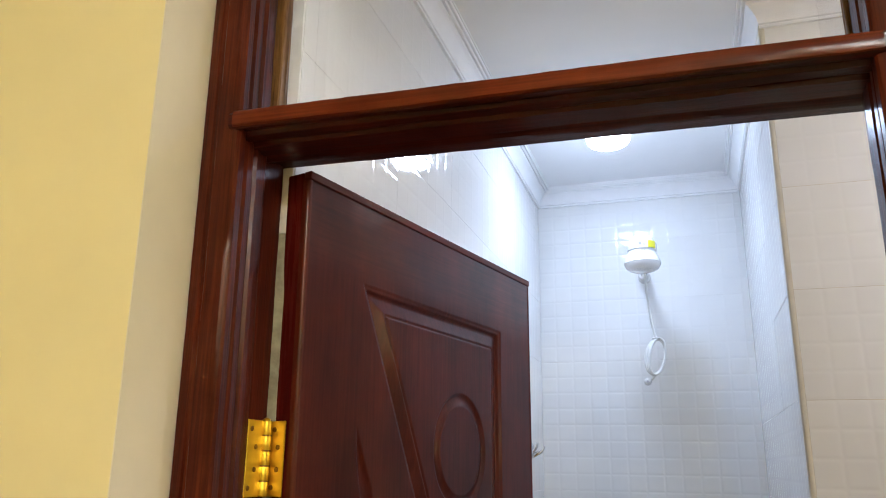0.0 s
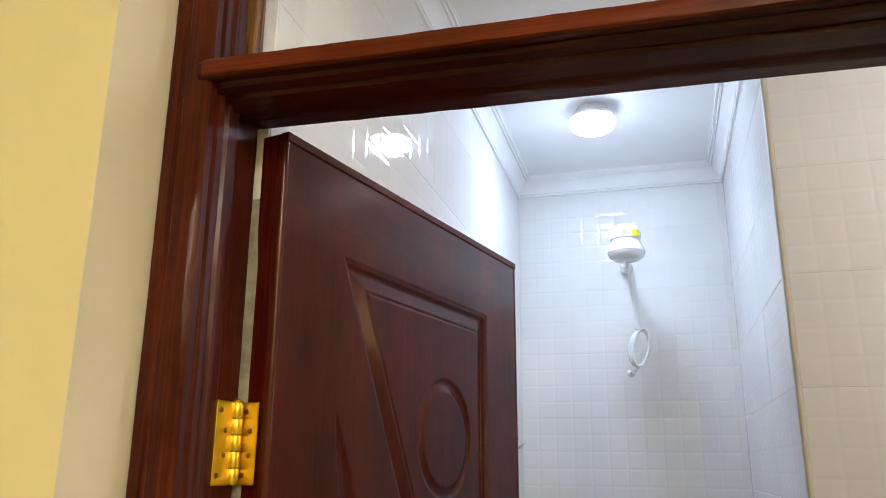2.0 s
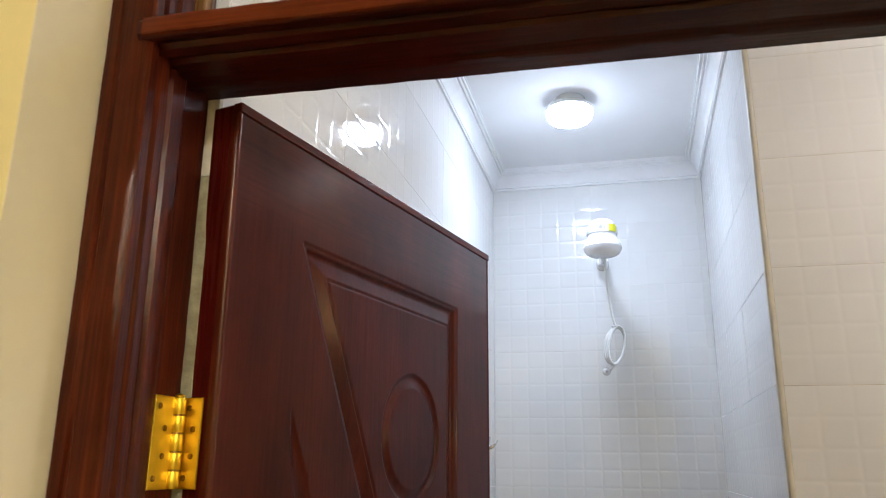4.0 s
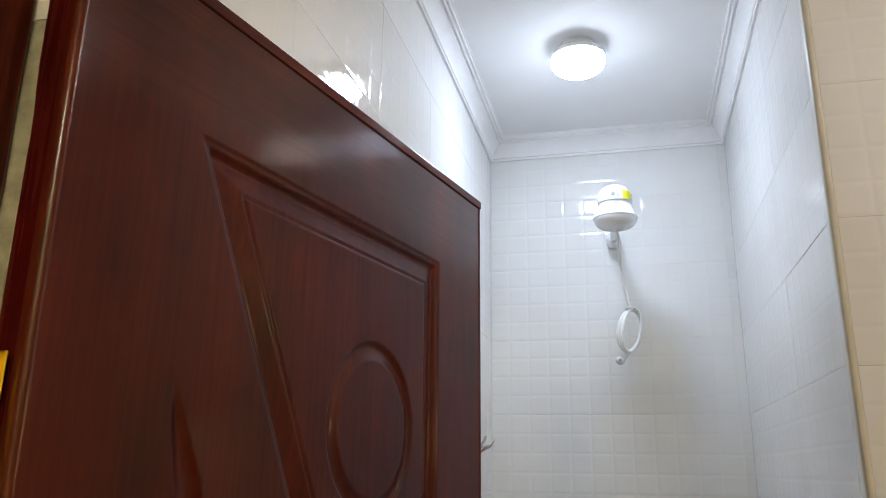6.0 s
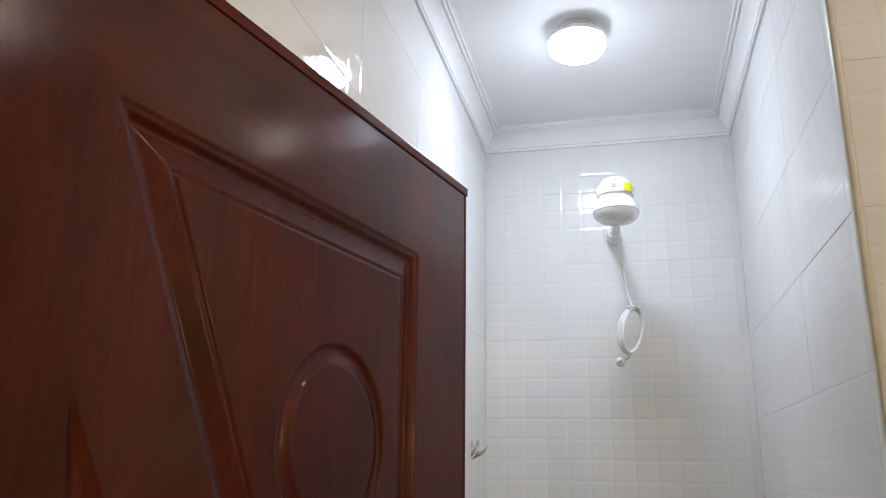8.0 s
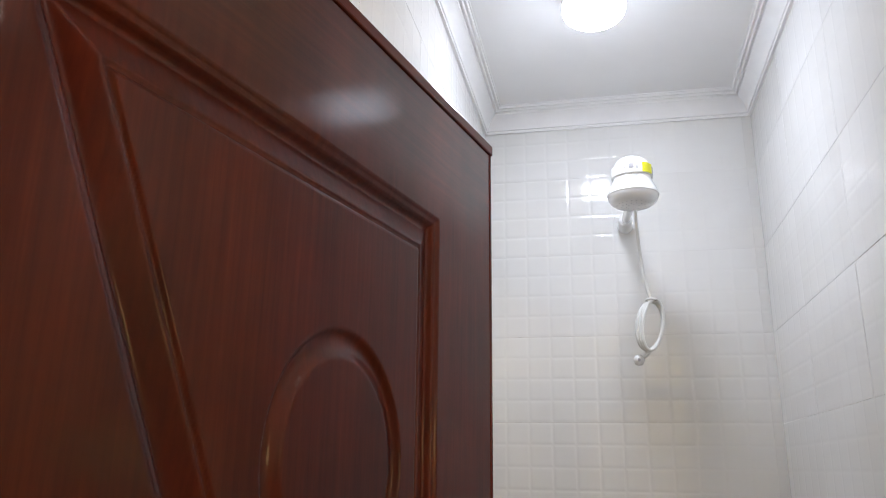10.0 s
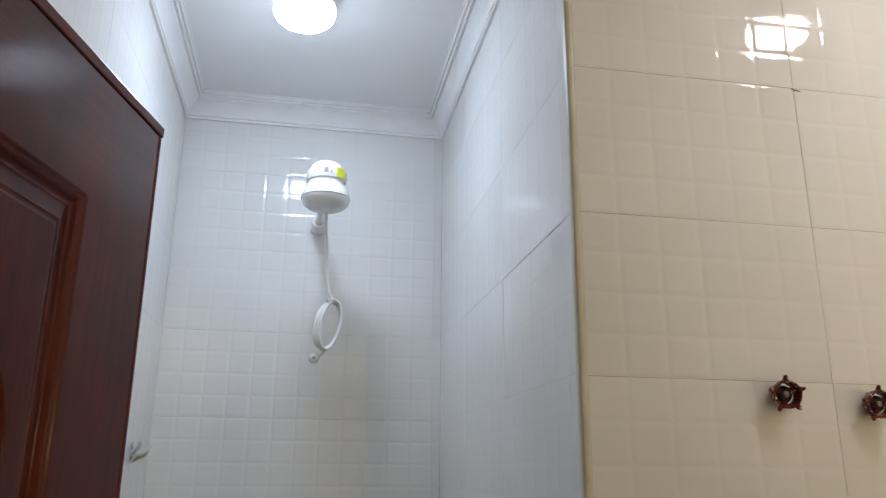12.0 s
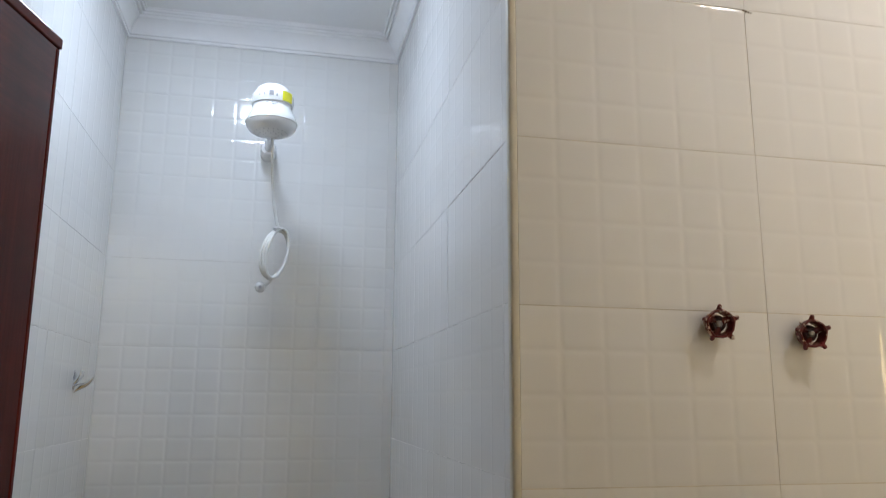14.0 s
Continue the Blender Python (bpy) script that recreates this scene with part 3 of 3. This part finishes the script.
# small lamp on the bathroom's east wall, whose yellow light falls along the valve wall
wall_lamp = tagged(empty("wall_lamp", XE - 0.0045, 0.42, 1.70), "small round wall lamp glowing warm yellow on the tiled wall", "wall lamp")
part("back_plate", lathe([(0, 0), (0.045, 0), (0.046, 0.004), (0.040, 0.012), (0.018, 0.016), (0.016, 0.034), (0, 0.034)], 32, None, Matrix.Rotation(radians(-90), 4, "Y")), M_WHITE, wall_lamp, smooth=True)
part("globe", lathe([(0.0, 0.030), (0.030, 0.033), (0.062, 0.052), (0.084, 0.086), (0.090, 0.118), (0.083, 0.154), (0.062, 0.184), (0.032, 0.202), (0.0, 0.208)], 32, None, Matrix.Rotation(radians(-90), 4, "Y")), M_DIFF4, wall_lamp, "glowing yellow glass globe", smooth=True)

# ---- shower head ----
SX, SY = 0.474, 1.760
shower = tagged(empty("electric_shower_head", SX, SY, 2.289), "white plastic instant electric shower head on a wall arm", "shower head")
body = [(0.0, -0.006), (0.030, -0.005), (0.047, -0.001), (0.057, 0.006), (0.0625, 0.015), (0.0645, 0.024), (0.0638, 0.031), (0.060, 0.041), (0.0545, 0.052), (0.0505, 0.061), (0.0488, 0.067), (0.0490, 0.070), (0.0520, 0.0715), (0.0528, 0.076), (0.0532, 0.085),
        (0.0525, 0.096), (0.0505, 0.0985), (0.0475, 0.100), (0.0455, 0.106), (0.040, 0.116), (0.030, 0.1235), (0.016, 0.1275), (0.0, 0.1285)]
part("body", lathe(body, 64), M_WHITE, shower, smooth=True, sharp=50)
part("rim_band", lathe([(0.0645, 0.0265), (0.0656, 0.0255), (0.0656, 0.0235), (0.0645, 0.0225)], 64), M_HOSE, shower, "off-white seam round the bell", smooth=True)
bm = bmesh.new()
for ring, cnt in ((0.018, 8), (0.030, 14), (0.042, 22)):
    for i in range(cnt):
        a = 2 * math.pi * i / cnt
        lathe([(0, -0.0012), (0.0016, -0.001), (0.0018, 0.003)], 6, bm, Matrix.Translation((ring * math.cos(a), ring * math.sin(a), -0.0052 + 1.6 * max(0, ring - 0.025) ** 1.5)))
part("spray_nozzles", bm, M_GREY, shower)


def patch(a0, a1, z0, z1, r, n=10):
    """A curved label on the band of the body; angles in degrees from the side towards -y."""
    bm = bmesh.new()
    rows = []
    for i in range(n + 1):
        a = radians(-90 + a0 + (a1 - a0) * i / n)
        rows.append([bm.verts.new((q * math.cos(a), q * math.sin(a), z)) for q, z in ((r, z0), (r, z1), (r - 0.003, z1), (r - 0.003, z0))])
    for p, q in zip(rows, rows[1:]):
        for j in range(4):
            bm.faces.new((p[j], p[(j + 1) % 4], q[(j + 1) % 4], q[j]))
    bm.faces.new(rows[0])
    bm.faces.new(rows[-1][::-1])
    return bm


part("sticker", patch(28, 62, 0.073, 0.0985, 0.0546), M_STICKER, shower, "bright yellow sticker")
for a, w, z0, z1 in ((-36, 3, 0.083, 0.087), (-22, 3, 0.083, 0.090), (-3, 12, 0.082, 0.095), (12, 4, 0.081, 0.088)):
    part("printed_mark", patch(a - w / 2, a + w / 2, z0, z1, 0.0541, 3), M_GREY, shower)
part("printed_mark", patch(-18, 16, 0.0640, 0.0655, 0.0499, 6), M_GREY, shower)
part("printed_mark", patch(-12, 14, 0.0590, 0.0605, 0.0522, 6), M_GREY, shower)
arm = [(0, 0.05, 0.052), (-0.003, 0.14, 0.052), (-0.008, 0.24, 0.054), (-0.012, 0.325, 0.055), (-0.012, 0.350, 0.055)]
part("arm", tube(arm, 0.0125, 16), M_WHITE, shower, smooth=True)
part("wall_flange", lathe([(0, 0), (0.0235, 0), (0.0235, 0.030), (0.0220, 0.032), (0.0215, 0.066), (0.0195, 0.070), (0.0, 0.070)], 32, None, Matrix.Translation((-0.012, YF - SY, 0.055)) @ Matrix.Rotation(radians(90), 4, "X")), M_WHITE, shower, smooth=True)

# hose hanging from the head in a coil, with a small round spray end
hose = tagged(empty("shower_hose", SX, SY + 0.03, 2.30), "off-white coiled shower hose hanging below the shower head", "shower hose")
drop = [(0.004, 0, 0.004), (0.005, 0, -0.05), (0.009, 0.001, -0.12), (0.016, 0.002, -0.19), (0.024, 0, -0.235), (0.030, 0, -0.255)]
part("hose", tube(drop, 0.0042, 10), M_HOSE, hose, smooth=True)
coil = []
for i in range(120):
    turn_no = i / 34.0
    a = 2 * math.pi * turn_no
    rx, rz = 0.0225 + 0.0034 * turn_no, 0.064 + 0.0015 * math.sin(2.1 * turn_no)
    u, w = rx * math.sin(a) + 0.031 - rx, rz * math.cos(a)
    coil.append((0.024 + u + 0.17 * w, 0.026 * math.sin(a + 0.6) + 0.0055 * turn_no - 0.010, -0.318 + w))
part("coil", tube(coil, 0.0042, 10), M_HOSE, hose, smooth=True)
part("tie", tube([(0.030 + 0.012 * math.cos(a), 0.012 * math.sin(a), -0.253) for a in [2 * math.pi * i / 16 for i in range(16)]], 0.0028, 8, None, True), M_WHITE, hose, smooth=True)
tail = [(0.020, 0.004, -0.383), (0.012, 0.0, -0.394), (0.002, 0, -0.400), (-0.004, 0, -0.403)]
part("tail", tube(tail, 0.0036, 10), M_HOSE, hose, smooth=True)
part("spray_end", lathe([(0, -0.0135), (0.006, -0.0125), (0.0115, -0.007), (0.0132, 0), (0.0115, 0.007), (0.006, 0.012), (0, 0.0125)], 24, None, Matrix.Translation((-0.007, 0, -0.404)) @ Matrix.Rotation(radians(60), 4, "X")), M_WHITE, hose, smooth=True)
part("nozzle", lathe([(0, 0), (0.004, 0.0), (0.004, 0.003), (0, 0.003)], 16, None, Matrix.Translation((-0.007, -0.0145, -0.4055)) @ Matrix.Rotation(radians(90), 4, "X")), M_GREY, hose)

# ---- robe hook on the west wall ----
hook = tagged(empty("robe_hook", XL, 1.888, 1.664), "small chrome robe hook on the tiled wall", "robe hook")
def oval_plate():
    bm = bmesh.new()
    lathe([(0, 0), (0.0120, 0), (0.0125, 0.0022), (0.0100, 0.0045), (0, 0.0055)], 32, bm, Matrix.Rotation(radians(90), 4, "Y"))
    for v in bm.verts:
        v.co.z *= 2.1
    return bm


part("back_plate", oval_plate(), M_CHROME, hook, smooth=True)
part("lower_hook", tube([(0.002, 0, -0.026), (0.009, 0, -0.018), (0.018, 0, -0.0135), (0.028, 0, -0.0105), (0.037, 0, -0.004), (0.044, 0, 0.006), (0.047, 0, 0.013)], [0.0040, 0.0085, 0.0080, 0.0062, 0.0048, 0.0034, 0.0014], 16), M_CHROME, hook, smooth=True)
for dy in (-0.012, 0.0, 0.012):
    part("upper_prong", tube([(0.004, dy * 0.5, -0.004), (0.012, dy, 0.003), (0.017, dy, 0.012), (0.018, dy, 0.022), (0.018, dy, 0.025)], [0.0060, 0.0048, 0.0042, 0.0044, 0.0020], 14), M_CHROME, hook, smooth=True)


# ---- valve wheels ----
def valve_wheel(x, z, turn):
    v = tagged(empty("valve_wheel", x, YB, z), "maroon handwheel splashed with cream paint on a wall valve", "valve wheel", "valve wheels on the wall")
    v.rotation_euler = (radians(6), 0, radians(-10))
    face_out = Matrix.Rotation(radians(90), 4, "X")
    part("bonnet", lathe([(0, -0.004), (0.0150, -0.004), (0.0145, 0.003), (0.0100, 0.005), (0.0090, 0.010), (0, 0.010)], 24, None, face_out), M_SPLASH, v, "cream-painted valve bonnet", smooth=True)
    part("hub", lathe([(0, 0.007), (0.0125, 0.007), (0.0125, 0.0120), (0.0080, 0.0160), (0, 0.0160)], 20, None, face_out), M_DARK, v, smooth=True)
    part("nut", lathe([(0.0, 0.0158), (0.0052, 0.0158), (0.0052, 0.0200), (0.0030, 0.0212), (0.0, 0.0212)], 6, None, face_out), M_STEEL, v, "dull steel nut")
    cup = [(0.0165, 0.0065), (0.0188, 0.0080), (0.0205, 0.0160), (0.0212, 0.0245), (0.0205, 0.0268), (0.0188, 0.0272), (0.0176, 0.0255), (0.0166, 0.0160), (0.0152, 0.0085), (0.0165, 0.0065)]
    bm = lathe(cup, 60, None, face_out)
    for w in bm.verts:
        a = math.atan2(w.co.z, w.co.x)
        k = 1.0 + 0.030 * math.sin(5 * (a - turn) + math.pi / 2) + 0.012 * math.sin(11 * a + turn * 7)
        w.co.x *= k
        w.co.z *= k
    for k in range(5):
        a = turn + 2 * math.pi * k / 5
        c = (math.cos(a), math.sin(a))
        tube([(0.0185 * c[0], -0.0215, 0.0185 * c[1]), (0.0225 * c[0], -0.0232, 0.0225 * c[1]), (0.0262 * c[0], -0.0255, 0.0262 * c[1]), (0.0275 * c[0], -0.0265, 0.0275 * c[1])], [0.0050, 0.0038, 0.0032, 0.0016], 10, bm)
    part("wheel", bm, M_MAROON, v, smooth=True)
    for k in range(3):
        a = turn + 0.9 + 2 * math.pi * k / 3
        c = (math.cos(a), math.sin(a))
        part("spoke", tube([(0.005 * c[0], -0.0110, 0.005 * c[1]), (0.0180 * c[0], -0.0125, 0.0180 * c[1])], 0.0056, 8), M_MAROON, v, smooth=True)
    rng = random.Random(int(x * 1000))
    for k in range(5):
        a = turn + 1.1 + rng.uniform(-0.6, 0.8)
        d = rng.uniform(0.0190, 0.0208)
        e = rng.uniform(0.0014, 0.0026)
        part("paint_splash", lathe([(0, -e * 1.4), (e * 0.7, -e * 0.8), (e, 0.0), (e * 0.7, e * 0.8), (0, e * 1.4)], 10, None, Matrix.Translation((d * math.cos(a), -rng.uniform(0.012, 0.027), d * math.sin(a))) @ Matrix.Rotation(a, 4, "Y")), M_SPLASH, v, "cream paint splash", smooth=True)
    return v


valve_wheel(1.1435, 1.7365, math.pi / 2 + 0.06)
valve_wheel(1.295, 1.7260, math.pi / 2 + 0.07)

# ---- wall tiles, each 0.40 x 0.25 m nominal, with 6 x 4 embossed squares ----
TW, TH = 0.396, 0.248     # width and height
GAP = 0.0009
NU, NV = 6, 4
BEVEL = 0.0074


def rise(t, pitch):
    """Height over one embossed square, 0 in the groove and 1 on the flat."""
    d = min(t, pitch - t)
    k = max(0.0, min(1.0, d / BEVEL))
    return k * k * (3 - 2 * k)


def lines(n, pitch, lo, hi):
    out = set()
    for i in range(n):
        b = i * pitch
        for d in (0, 0.0018, 0.0037, 0.0055, 0.0074, 0.012, pitch - 0.012, pitch - 0.0074, pitch - 0.0055, pitch - 0.0037, pitch - 0.0018):
            out.add(round(b + d, 5))
    out.add(round(n * pitch, 5))
    return [lo] + [x for x in sorted(out) if lo + 0.0008 < x < hi - 0.0008] + [hi]


MESHES = {}


def tile_mesh(u0, u1, v0, v1, depth):
    key = tuple(round(a, 5) for a in (u0, u1, v0, v1, depth))
    if key in MESHES:
        return MESHES[key]
    pu, pv = TW / NU, TH / NV
    us, vs = lines(NU, pu, u0 + GAP / 2, u1 - GAP / 2), lines(NV, pv, v0 + GAP / 2, v1 - GAP / 2)
    k = len(us)
    verts = [(u, v, -depth + depth * rise(u % pu, pu) * rise(v % pv, pv)) for v in vs for u in us]
    faces = [(j * k + i, j * k + i + 1, (j + 1) * k + i + 1, (j + 1) * k + i) for j in range(len(vs) - 1) for i in range(k - 1)]
    rim = [i for i in range(k)] + [j * k + k - 1 for j in range(1, len(vs))] + [(len(vs) - 1) * k + i for i in range(k - 2, -1, -1)] + [j * k for j in range(len(vs) - 2, 0, -1)]
    n = len(verts)
    verts += [(verts[i][0], verts[i][1], -T - 0.0004) for i in rim]
    r = len(rim)
    faces += [(rim[i], n + i, n + (i + 1) % r, rim[(i + 1) % r]) for i in range(r)]
    me = bpy.data.meshes.new("tile")
    me.from_pydata(verts, [], faces)
    me.materials.append(M_TILE)
    me.shade_smooth()
    me.set_sharp_from_angle(angle=radians(50))
    MESHES[key] = me
    return me


def tile_wall(parent, origin, along, normal, length, first, top, low, depth=0.00034):
    """Tiles from origin along a wall; first is the width of the first piece, cut from the right end of a tile; low is the lowest joint."""
    rng = random.Random(int(first * 1000) + int(length * 100))
    base = Matrix((( *along, 0), (0, 0, 1, 0), (*normal, 0), (0, 0, 0, 1))).transposed()
    cuts = [(0.0, first, TW - first)]
    a = first
    while a < length - 0.004:
        w = min(TW, length - a)
        cuts.append((a, w, 0.0))
        a += w
    rows = [(0.0, low, TH - low)]
    z = low
    while z < top - 0.004:
        rows.append((z, min(TH, top - z), 0.0))
        z += TH
    for z, h, v0 in rows:
        for s, w, u0 in cuts:
            ob = new("tile", tile_mesh(u0, u0 + w, v0, v0 + h, depth))
            p = Vector(origin) + Vector(along) * (s - u0) + Vector((0, 0, z - v0))
            wob = Euler((radians(rng.uniform(-0.04, 0.04)), radians(rng.uniform(-0.04, 0.04)), 0)).to_matrix().to_4x4()
            m = Matrix.Translation(p) @ base @ wob
            ob.parent = parent
            ob.matrix_basis = m


TOP = ZC - 0.02
tile_wall(wall_north, (XL, YF, 0), (1, 0, 0), (0, -1, 0), XR - XL, 0.394, TOP, 0.029, 0.00056)
tile_wall(wall_west, (XL, YD + 0.006, 0), (0, 1, 0), (1, 0, 0), YF - YD - 0.006, 0.045, TOP, 0.029, 0.00025)
skew = Vector((XA - XR, YB - YF, 0)).normalized()
tile_wall(wall_shower_east, (XR, YF, 0), skew[:], (skew.y, -skew.x, 0), YF - YB - 0.014, 0.381, TOP, 0.027, 0.00020)
tile_wall(wall_door, (XE, YD + 0.0105, 0), (-1, 0, 0), (0, 1, 0), XE - JO1 - 0.001, 0.30, TOP, 0.019)
tile_wall(wall_east, (XE - 0.0025, YB, 0), (0, -1, 0), (-1, 0, 0), YB - YD - 0.0105, 0.40, TOP, 0.019)
tile_wall(wall_valves, (XA + 0.003, YB, 0), (1, 0, 0), (0, -1, 0), XE - XA - 0.003, 0.390, TOP, 0.019, 0.00034)

# worn joints: darker open grout lines and a chipped corner
def open_joint(parent, x0, x1, y0, y1, z):
    part("open_joint", box(min(x0, x1), max(x0, x1), min(y0, y1), max(y0, y1), z - 0.00035, z + 0.00035), M_DIRT, parent, "dark open grout joint")


JZ = 0.027 + 8 * TH
east_x = lambda y: XR + (XA - XR) * (YF - y) / (YF - YB)
for y0, y1, z in ((0.93, 1.337, JZ), (1.42, 1.672, JZ - TH), (1.20, 1.32, JZ + TH)):
    for k in range(4):
        a, b = y0 + (y1 - y0) * k / 4, y0 + (y1 - y0) * (k + 1) / 4
        open_joint(wall_shower_east, east_x(a) + 0.0001, east_x(a) + 0.0012, a, b, z)
open_joint(wall_north, XL + 0.02, 0.428, YF - 0.0001, YF + 0.0012, 0.029 + 8 * TH)
open_joint(wall_north, XL + 0.01, 0.60, YF - 0.0001, YF + 0.0012, 0.029 + 7 * TH)
open_joint(wall_west, XL - 0.0012, XL - 0.0001, 1.70, 2.09, 0.029 + 7 * TH)
for dx, dz, r in ((0.0, 0.0, 0.0022), (-0.005, 0.0015, 0.0016), (0.005, -0.001, 0.0018), (0.009, -0.0015, 0.0012)):
    part("chip", lathe([(0, 0), (r, 0), (r * 0.7, 0.0008), (0, 0.001)], 8, None, Matrix.Translation((1.236 + dx, YB - 0.0001, 0.019 + 9 * TH - 0.003 + dz)) @ Matrix.Rotation(radians(90), 4, "X")), M_CHIP, wall_valves, "small brown chip in the glaze")
